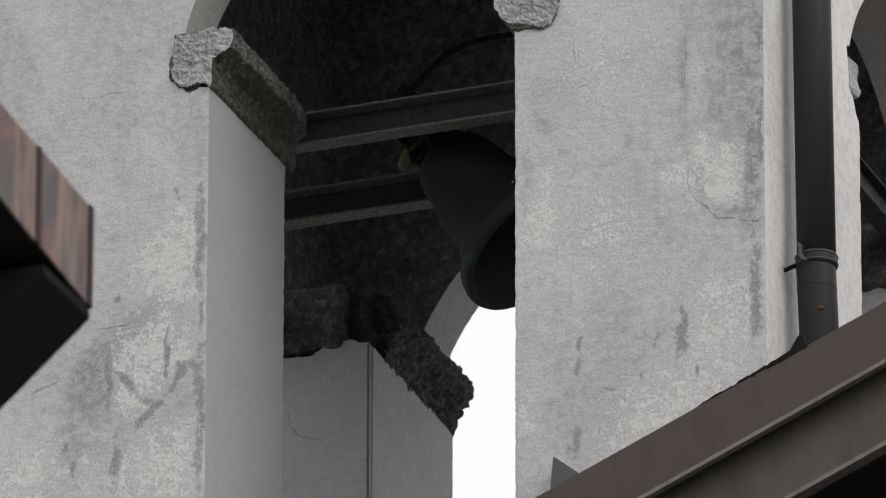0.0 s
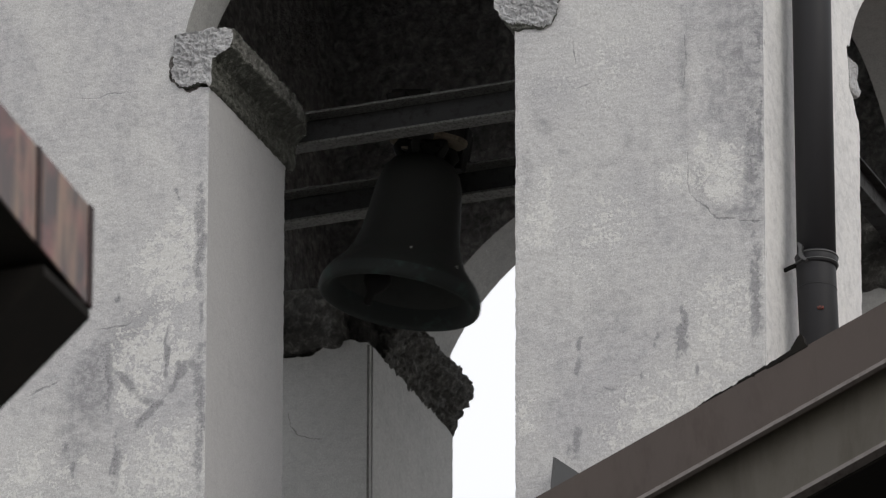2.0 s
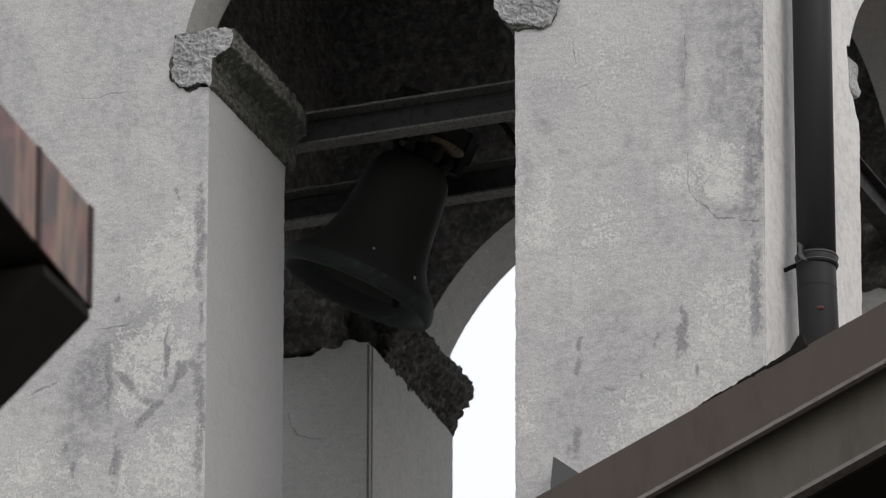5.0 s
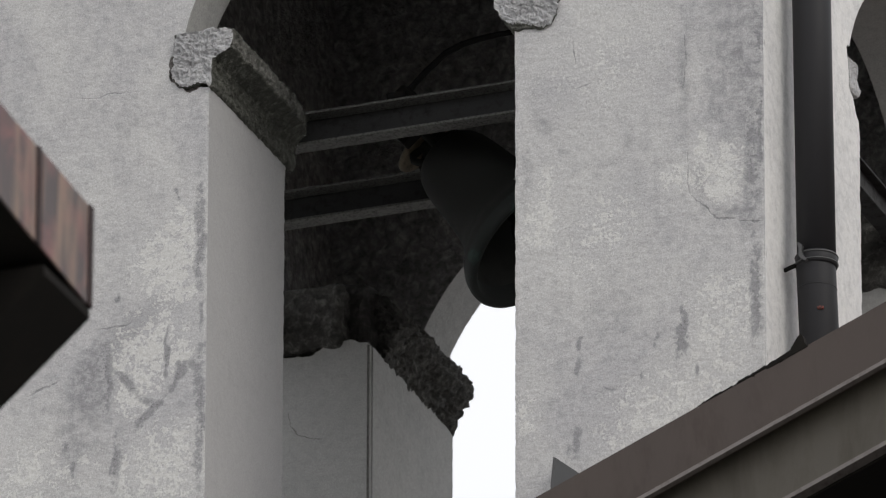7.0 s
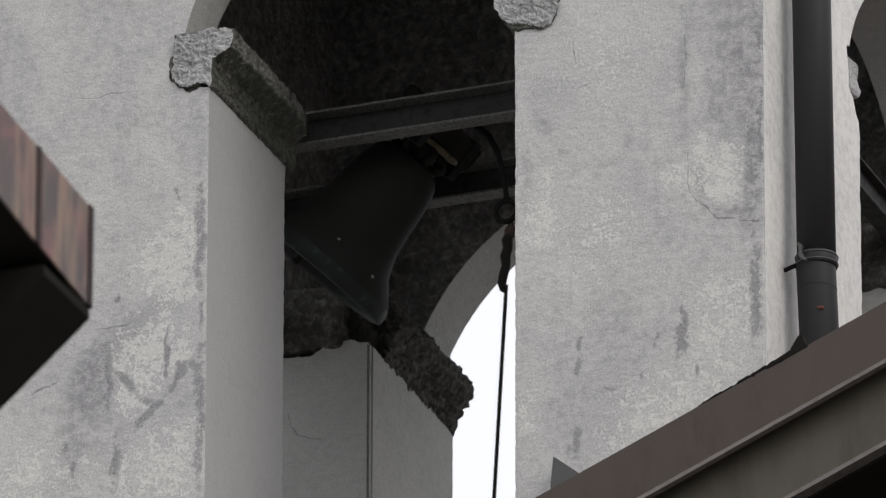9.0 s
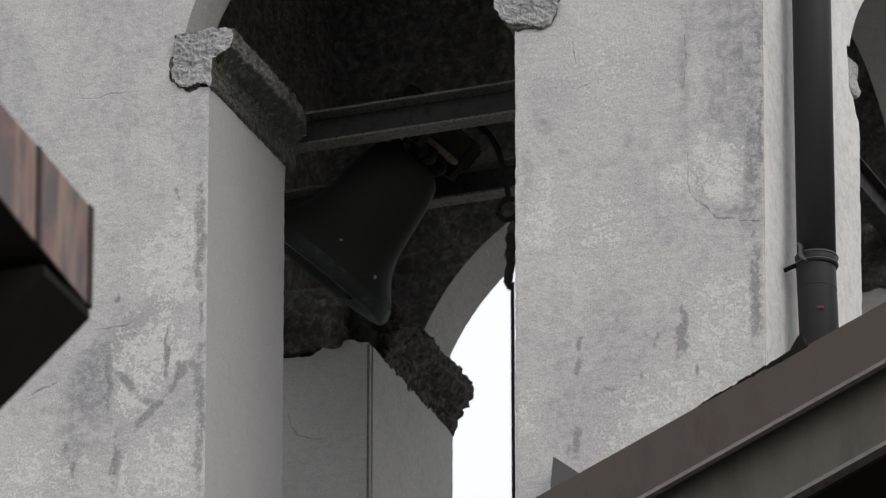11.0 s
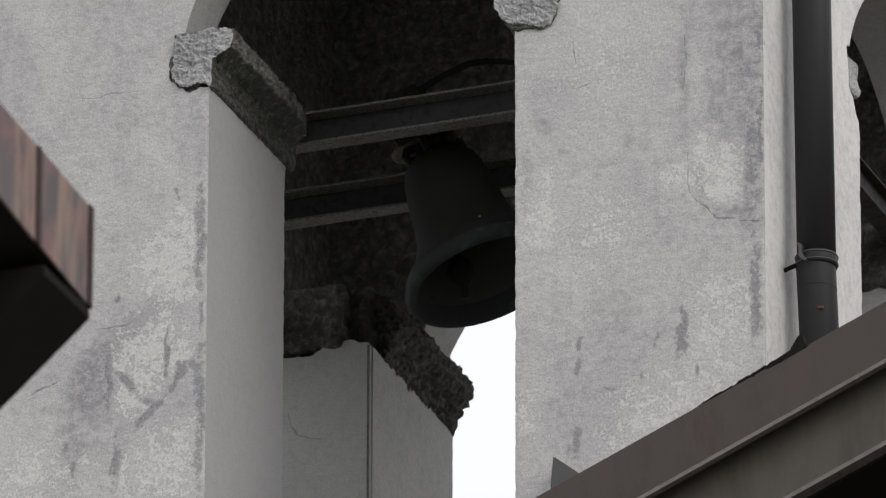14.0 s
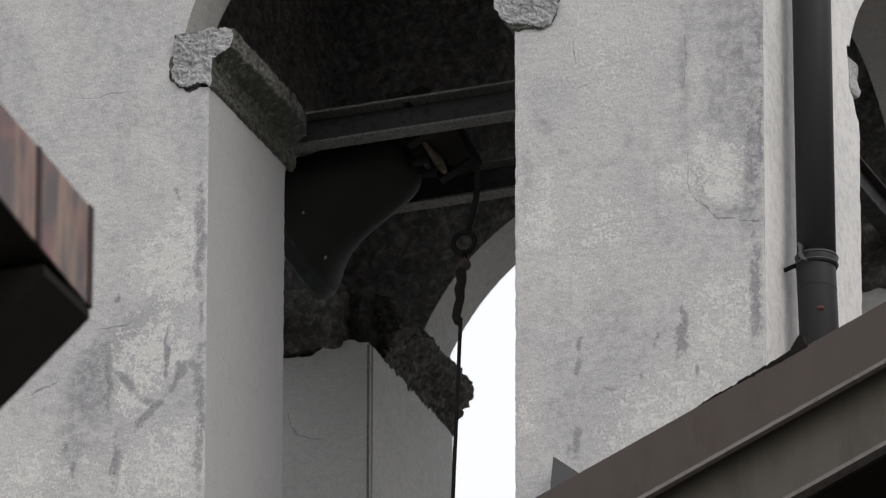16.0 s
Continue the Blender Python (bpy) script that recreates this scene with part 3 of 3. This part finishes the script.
def build_imposts():
    def impost(b, lab, m):
        thing("impost_block", b, m, lab, "stone block", "imposts", smooth=False)

    # front face pale; sheltered sides mossy, their shade put into the colour too
    plain = [(-0.119, 14.862), (-0.098, 14.838), (-0.072, 14.822), (-0.04, 14.836), (0.004, 14.830), (0.022, 14.846), (0.050, 14.888), (0.070, 14.912), (0.074, 14.960), (0.066, 14.974), (-0.02, 14.982), (-0.100, 14.985), (-0.113, 14.965), (-0.120, 14.93)]
    # a square fillet over a hollow moulding, set in a ragged hole in the plaster
    left = [(-0.114, 14.858), (-0.100, 14.830), (-0.068, 14.812), (-0.04, 14.818), (-0.006, 14.820), (0.002, 14.802), (0.011, 14.812), (0.010, 14.866), (0.015, 14.888), (0.042, 14.904), (0.070, 14.917),
            (0.074, 14.968), (0.066, 14.975), (-0.02, 14.982), (-0.096, 14.985), (-0.102, 14.965), (-0.108, 14.93)]
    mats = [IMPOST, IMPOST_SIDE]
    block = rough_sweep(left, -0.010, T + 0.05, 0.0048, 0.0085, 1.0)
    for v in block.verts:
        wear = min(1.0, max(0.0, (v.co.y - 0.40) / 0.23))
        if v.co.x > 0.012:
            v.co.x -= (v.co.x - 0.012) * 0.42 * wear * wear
    # upper fillet gets a lighter tone, as it catches more light than the hollow
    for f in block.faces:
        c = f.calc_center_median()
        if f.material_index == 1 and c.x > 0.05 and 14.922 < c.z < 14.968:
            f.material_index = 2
    impost(block, "rough hacked concrete impost, mossy underside with shade in its tone", mats + [IMPOST_FILLET])
    right = [(W + 0.125 - (x + 0.115), z - 0.004) for x, z in plain][::-1]
    worn = rough_sweep(right, -0.006, T + 0.1, 0.0075, 0.009, 5.0)
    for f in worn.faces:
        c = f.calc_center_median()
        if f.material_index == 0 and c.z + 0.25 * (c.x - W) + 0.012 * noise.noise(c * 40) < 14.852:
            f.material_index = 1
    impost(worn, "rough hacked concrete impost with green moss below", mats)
    impost(rough_box(XR - 0.6, XR + 0.006, T2 - 0.093, T2 - 0.012, 14.845, 14.955, 0.012, 0.010, 0.015, 9.0), "rough concrete impost end in broken plaster", IMPOST)
    back = [(X2 - 0.12, 14.735), (X2 - 0.02, 14.738), (X2 + 0.012, 14.775), (X2 + 0.028, 14.825), (X2 + 0.055, 14.862), (X2 + 0.056, 14.915), (X2 + 0.03, 14.945), (X2 - 0.02, 14.985), (X2 - 0.12, 14.985)]
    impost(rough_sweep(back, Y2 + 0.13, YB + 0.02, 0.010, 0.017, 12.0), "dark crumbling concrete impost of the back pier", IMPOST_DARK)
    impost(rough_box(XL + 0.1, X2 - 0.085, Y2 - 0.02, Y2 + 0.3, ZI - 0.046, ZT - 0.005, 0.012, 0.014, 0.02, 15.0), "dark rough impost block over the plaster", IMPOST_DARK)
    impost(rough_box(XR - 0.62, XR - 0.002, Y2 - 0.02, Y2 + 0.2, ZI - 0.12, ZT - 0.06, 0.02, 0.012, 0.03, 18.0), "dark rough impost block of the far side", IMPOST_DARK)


# ---------------------------------------------------------------- beams, bell, rope
BEAM_Z = 14.906
PIV = Vector((0.302, 0.95, 14.995))


def build_beams():
    for y in (0.70, 1.20):
        h = holder("steel_beam", "grey painted steel beam with flaking flange", "beam")
        tagged(h, group="bell beams")
        x0, x1 = -0.58, 1.50
        part("web", box(x0, x1, y + 0.022, y + 0.030, BEAM_Z + 0.008, BEAM_Z + 0.094), STEEL, h)
        part("lower_flange", box(x0, x1, y - 0.028, y + 0.030, BEAM_Z, BEAM_Z + 0.0078, 0.0015), FLANGE, h, "flaking pale lower flange")
        part("upper_flange", box(x0, x1, y - 0.028, y + 0.030, BEAM_Z + 0.0942, BEAM_Z + 0.102, 0.0015), FLANGE, h, "flaking pale upper flange")
        part("bearing", box(PIV.x - 0.030, PIV.x + 0.030, y - 0.02, y + 0.028, BEAM_Z + 0.1022, BEAM_Z + 0.128, 0.006), IRON, h, "black iron axle bearing")


def build_bearers():
    for x in (W - 1.47, 1.47):
        h = holder("bearing_beam", "grey steel bearing beam under the bell beams", "beam")
        tagged(h, group="bearing beams")
        y0, y1 = 0.45, 2.0
        part("web", box(x - 0.005, x + 0.003, y0, y1, BEAM_Z - 0.088, BEAM_Z - 0.008), STEEL, h)
        part("lower_flange", box(x - 0.03, x + 0.03, y0, y1, BEAM_Z - 0.096, BEAM_Z - 0.0882, 0.0015), STEEL, h)
        part("upper_flange", box(x - 0.03, x + 0.03, y0, y1, BEAM_Z - 0.0078, BEAM_Z - 0.0005, 0.0015), STEEL, h)


def build_bell():
    bell = holder("bell", "dark green patinated bronze bell swinging from its headstock", "bell", PIV)
    prof = [(0.0, -0.066), (0.045, -0.067), (0.075, -0.073), (0.096, -0.086), (0.111, -0.106), (0.1205, -0.135), (0.127, -0.17), (0.132, -0.21), (0.138, -0.265),
            (0.147, -0.32), (0.160, -0.36), (0.178, -0.395), (0.201, -0.423), (0.220, -0.445), (0.2315, -0.464), (0.2370, -0.483), (0.2375, -0.498), (0.233, -0.508), (0.224, -0.511)]
    inner = [(0.212, -0.499), (0.194, -0.455), (0.166, -0.400), (0.141, -0.335), (0.124, -0.27), (0.113, -0.18), (0.10, -0.115), (0.0, -0.095)]
    part("body", turned(prof[:-4]), BRONZE, bell, smooth=True)
    part("lip", turned(prof[-5:] + inner[:2]), PATINA, bell, "green patinated lip", smooth=True)
    part("inside", turned(inner[1:]), LIFTED_BRONZE, bell, "inside of the bell, toned lighter against its shade", smooth=True)
    part("crown", rough_box(-0.045, 0.045, -0.045, 0.045, -0.07, -0.016, 0.012, 0.004, 0.012, 3.0), BRONZE, bell, smooth=True)
    for a in range(6):
        c, s = math.cos(radians(60 * a + 30)), math.sin(radians(60 * a + 30))
        loop = [(r * c, r * s, z) for r, z in ((0.05, -0.068), (0.078, -0.060), (0.088, -0.044), (0.080, -0.028), (0.05, -0.020), (0.03, -0.021))]
        part("canon", tube(loop, 0.012, 10), BRONZE, bell, smooth=True)
    part("headstock", box(-0.060, 0.060, -0.19, 0.19, 0.004, 0.084, 0.012), NEAR_BLACK, bell, "dark timber headstock")
    for y in (-0.13, 0.13):
        part("strap", box(-0.067, 0.067, y - 0.02, y + 0.02, -0.045, 0.088, 0.004), IRON, bell)
    part("axle", tube([(0, -0.255, 0.03), (0, 0.27, 0.03)], 0.014), IRON, bell)
    # oval wooden packing disc between the crown and the headstock
    disc = [(0.0, -0.0145), (0.112, -0.0145), (0.1195, -0.012), (0.1210, -0.006), (0.1195, -0.001), (0.112, 0.0015), (0.0, 0.0015)]
    pad = turned(disc, 48)
    for v in pad.verts:
        v.co.y *= 0.6
    part("packing_disc", pad, WOOD, bell, "pale wooden packing disc", smooth=False)
    arm = [(0.0, 0.085), (0.06, 0.103), (0.13, 0.107), (0.21, 0.104), (0.265, 0.083), (0.312, 0.054), (0.357, 0.020), (0.392, -0.010)]
    arm_part = part("rope_arm", tube([(x, -0.10, z) for x, z in arm], [0.011, 0.010, 0.0095, 0.0095, 0.0095, 0.009, 0.0085, 0.008], 12), IRON, bell, "bent black iron arm", smooth=True)
    eye = torus(0.0325, 0.0085, 30, 10, "y", at=(0.417, -0.10, -0.038))
    part("eye", eye, IRON, arm_part, smooth=True)
    clap = new("clapper")
    clap.parent = bell
    tagged(clap, "iron clapper")
    part("shaft", tube([(0, 0, -0.115), (0, 0, -0.42)], 0.012), IRON, clap)
    part("ball", turned([(0.0, -0.40), (0.03, -0.415), (0.042, -0.445), (0.032, -0.475), (0.014, -0.495), (0.012, -0.53), (0, -0.535)], 20), IRON, clap, smooth=True)
    for a, z in ((-63, -0.404), (-18, -0.423)):
        r = np.interp(-z, [0.21, 0.27, 0.325, 0.365, 0.398, 0.422, 0.441, 0.46], [0.133, 0.138, 0.147, 0.160, 0.178, 0.198, 0.215, 0.227])
        part("spot", rough_box(r * math.cos(radians(a)) - 0.004, r * math.cos(radians(a)) + 0.004, r * math.sin(radians(a)) - 0.004, r * math.sin(radians(a)) + 0.003, z - 0.007, z + 0.007, 0.003, 0.001, 0.003), LICHEN, bell)
    return bell, clap


ARM_END = Vector((0.448, -0.10, -0.0525))


def build_rope():
    rope = holder("bell_rope", "dark bell rope knotted to the eye of the bell's iron arm", "rope", PIV + ARM_END)
    part("loop", torus(0.014, 0.004, 20, 8, "x", at=(0, 0, -0.008)), IRON, rope, "small wire loop", smooth=True)
    part("knot", rough_box(-0.016, 0.020, -0.018, 0.018, -0.052, -0.016, 0.006, 0.003, 0.016, 4.0), KNOT, rope, "brown cord knot", smooth=True)
    part("splice", tube([(-0.002, 0, -0.040), (-0.008, 0, -0.060), (-0.004, 0, -0.085), (-0.010, 0, -0.11), (-0.006, 0, -0.14), (-0.012, 0, -0.165), (-0.016, 0, -0.195), (-0.010, 0, -0.212), (-0.002, 0, -0.222)],
                        [0.012, 0.0165, 0.0145, 0.0155, 0.013, 0.0135, 0.013, 0.011, 0.006], 12), ROPE, rope, "thick spliced rope end", smooth=True)
    part("line", tube([(-0.002, 0, -0.20), (0, 0, -2.0)], 0.0058, 10), ROPE, rope, smooth=True)
    part("tail", tube([(0.012, 0, -0.010), (0.026, 0, -0.002), (0.038, 0, 0.006)], 0.0018, 6), ROPE, rope, "loose cord end", smooth=True)
    return rope


# ---------------------------------------------------------------- downpipe, neighbouring roofs
def build_pipe():
    x, y = XR + 0.0815, 0.178
    h = holder("downpipe", "dark grey plastic downpipe with a clip on the tower's corner", "pipe", (x, y, 0))
    part("upper_tube", tube([(0.006, 0, 14.05), (0.0, 0, 14.9), (-0.001, 0, 16.5)], 0.0545, 44), PIPE, h, smooth=True)
    low = part("lower_tube", tube([(0.034, 0, 13.2), (0.004, 0, 14.05), (0.0035, 0, 14.06)], [0.0553, 0.0553, 0.0565], 44), PIPE, h, smooth=True)
    part("joint", torus(0.0553, 0.0012, 44, 6, "z", at=(0.0063, 0, 13.985)), PIPE, low, smooth=True)
    cl = part("clip", tube([(0.006, 0, 14.052), (0.006, 0, 14.058), (0.006, 0, 14.082), (0.006, 0, 14.088)], [0.0575, 0.0590, 0.0590, 0.0575], 44), PIPE, h, "dark metal pipe clip", smooth=True)
    # two thin paler rings stand for the highlights on the clip band
    for z in (14.060, 14.082):
        part("glint_ring", torus(0.0592, 0.0022, 44, 6, "z", at=(0.006, 0, z)), CLIP, cl, smooth=True)
    part("bolt", tube([(-0.082, -0.02, 14.050), (-0.045, -0.03, 14.056)], 0.0065, 10), IRON, cl)
    lug = [(-0.030, 14.104), (-0.022, 14.106), (-0.012, 14.096), (-0.014, 14.080), (-0.008, 14.062), (0.002, 14.054), (-0.002, 14.048), (-0.014, 14.054), (-0.022, 14.066), (-0.022, 14.092)]
    part("lug", extruded(lug, "y", -0.072, -0.058), CLIP, cl, "bent metal tab")
    part("red_mark", rough_box(0.024, 0.042, -0.0560, -0.046, 13.904, 13.913, 0.004, 0.002, 0.003), REDMARK, low, "small red paint mark")


def build_verge():
    h = holder("roof_verge", "brown sheet-metal roof verge over a painted board", "roof edge")
    s = (13.659 - 13.232) / (2.141 - 1.132)
    z = lambda x, d=0.0: 13.232 + s * (x - 1.132) + d
    a, b = -1.2, 6.0
    slab = lambda d0, d1, y0, y1: extruded([(a, z(a, d0)), (b, z(b, d0)), (b, z(b, d1)), (a, z(a, d1))], "y", y0, y1)
    part("flashing", slab(-0.185, 0.0, -0.40, -0.385), BROWN, h, "brown folded sheet-metal flashing")
    # pale strips along the verge stand for edge highlights
    part("drip", extruded([(a, z(a, -0.196)), (b, z(b, -0.186)), (b, z(b, -0.174)), (a, z(a, -0.184))], "y", -0.424, -0.402), EDGE, h, "pale drip edge, its glint put into the colour")
    part("top_roll", tube([(a, -0.394, z(a, -0.004)), (b, -0.394, z(b, -0.004))], 0.006, 10), BROWN, h, smooth=True)
    part("board_edge", slab(-0.406, -0.393, -0.384, -0.330), EDGE, h, "pale lower board edge, its glint put into the colour")
    part("board", slab(-0.394, -0.16, -0.352, -0.330), BOARD, h, "brown painted verge board")
    part("roof_sheet", slab(-0.03, -0.004, -0.384, 0.0 - 0.004), TILE, h)
    c = XR + 0.003
    part("roof_sheet", extruded([(c, z(c, -0.03)), (b, z(b, -0.03)), (b, z(b, -0.004)), (c, z(c, -0.004))], "y", -0.004, 4.0), TILE, h)
    # wall added below the verge, coloured near-black for the shade under the soffit
    thing("annex_wall", extruded([(-1.0, 0), (5.9, 0), (5.9, z(5.9, -0.416)), (-1.0, z(-1.0, -0.416))], "y", -0.06, -0.003), NEAR_BLACK, "added annex wall under the roof verge, shade put into its dark tone", "wall", kind="structure")
    part("soffit", slab(-0.415, -0.404, -0.34, -0.004), NEAR_BLACK, h, "dark soffit")
    rng = random.Random(4)
    bead = [(1.60 + 0.008 * i, -0.392, z(1.60 + 0.008 * i, 0.001 + 0.005 * rng.random())) for i in range(34)]
    part("sealant", tube(bead, [0.003 + 0.004 * rng.random() + 0.0065 * i / 33 for i in range(34)], 8), NEAR_BLACK, h, "dark mossy sealant bead", smooth=True)
    boot = [(x, z(x, d)) for x, d in ((1.80, -0.004), (1.80, 0.006), (1.866, 0.014), (1.884, 0.036), (1.896, 0.045), (1.903, 0.036), (1.908, 0.012), (1.918, -0.004))]
    part("boot", extruded(boot, "y", -0.402, -0.380), NEAR_BLACK, h, "dark folded flashing at the pipe's foot")
    tri = thing("flashing_corner", extruded([(1.046, 13.25), (1.050, 13.415), (1.058, 13.495), (1.066, 13.49), (1.14, 13.43), (1.25, 13.30), (1.25, 13.25)], "y", -0.06, -0.001), CLIP, "small grey folded flashing against the plaster", "flashing")


def build_eave():
    h = holder("eave_corner", "rusty red sheet-metal eave with dark underside", "eave")
    x = 2.17
    low = lambda y: 11.375 + 0.115 * (-6.0 - y)
    top = lambda y: 11.612 + 0.075 * (-6.0 - y)
    for y0, y1, dx in ((-6.28, -6.0, 0.0), (-6.60, -6.288, -0.003), (-6.92, -6.608, -0.001), (-7.3, -6.928, -0.003)):
        p = part("fascia_panel", extruded([(y0, low(y0)), (y1, low(y1)), (y1, top(y1)), (y0, top(y0))], "x", x - 0.006 + dx, x + dx), RUST, h, "rusty red sheet panel")
        part("seam", extruded([(y1 - 0.022, low(y1)), (y1 - 0.001, low(y1) - 0.003), (y1 - 0.001, top(y1) + 0.001), (y1 - 0.022, top(y1) + 0.002)], "x", x + dx - 0.004, x + dx + 0.005), RUSTED, p, "dark standing seam")
    part("soffit", extruded([(-7.3, low(-7.3) + 0.004), (-6.0, low(-6.0) + 0.004), (-6.0, low(-6.0) + 0.022), (-7.3, low(-7.3) + 0.022)], "x", x - 1.3, x - 0.012), NEAR_BLACK, h, "dark timber soffit")
    # unseen filler, added to keep sky light out of the gap
    part("eave_gap_filler", extruded([(-7.3, 11.374), (-6.06, 11.374), (-6.06, low(-6.06) + 0.004), (-7.3, low(-7.3) + 0.004)], "x", x - 0.50, x - 0.41), NEAR_BLACK, h, "dark filler closing the gap under the eave")
    part("bracket", extruded([(x - 0.004, 11.374), (x - 0.002, 11.350), (x - 0.10, 11.262), (x - 0.17, 11.20), (x - 0.215, 11.162), (x - 0.235, 11.10), (x - 0.45, 10.85), (x - 0.45, 11.374)], "y", -6.26, -6.0), NEAR_BLACK, h, "dark timber bracket")
    thing("house_wall", box(-4.0, x - 0.40, -12.0, -6.05, 0, 11.372), PLASTER_IN, "plain plastered neighbouring house wall under the eave", "wall", kind="structure")


# ---------------------------------------------------------------- motion
# moments at which the bell turns on its left swing, one full swing apart
TURNS = [-0.645, 0.54, 1.70, 2.878, 4.055, 5.245, 6.435, 7.622, 8.81, 10.0, 11.197, 12.387, 13.577, 14.765, 15.955, 17.145]


# how far the bell swings at each of those turns, and on the other side, in degrees
LEFT = [-64.5, -64.5, -65.8, -65.8, -65.0, -65.8, -66.8, -67.8, -68.6, -69.0, -69.2, -69.8, -69.0, -70.0, -65.6, -65.5]
RIGHT = 42.0


def swing_phase(t):
    return 2 * math.pi * float(np.interp(t, TURNS, range(len(TURNS))))


def bell_angle(t):
    """Degrees of swing at t, towards +x."""
    far = float(np.interp(t, TURNS, LEFT))
    return (RIGHT + far) / 2 - (RIGHT - far) / 2 * math.cos(swing_phase(t))


def motions():
    rows, lines, beats = [], [], []
    for i in range(0, 321):
        t = i * 0.05
        a = bell_angle(t)
        rows.append((t, Matrix.Translation(PIV) @ pose(0, 0, 0, 0, -a, 0)))
        beats.append((t, Matrix.Translation((0, 0, -0.115)) @ pose(0, 0, 0, 0, 17.0 * math.sin(swing_phase(t)) - 3.0, 0) @ Matrix.Translation((0, 0, 0.115))))
        e = PIV + Matrix.Rotation(radians(-a), 3, "Y") @ ARM_END
        lean = 1.5 + 4.0 * math.sin(swing_phase(t)) * max(0.0, math.cos(swing_phase(t)))
        lines.append((t, pose(e.x, e.y, e.z, 0, lean, 0)))
    walk(the_bell, rows)
    walk(the_clapper, beats)
    walk(the_rope, lines)


build_tower()
build_imposts()
build_beams()
build_bearers()
the_bell, the_clapper = build_bell()
the_rope = build_rope()
build_pipe()
build_verge()
build_eave()
motions()
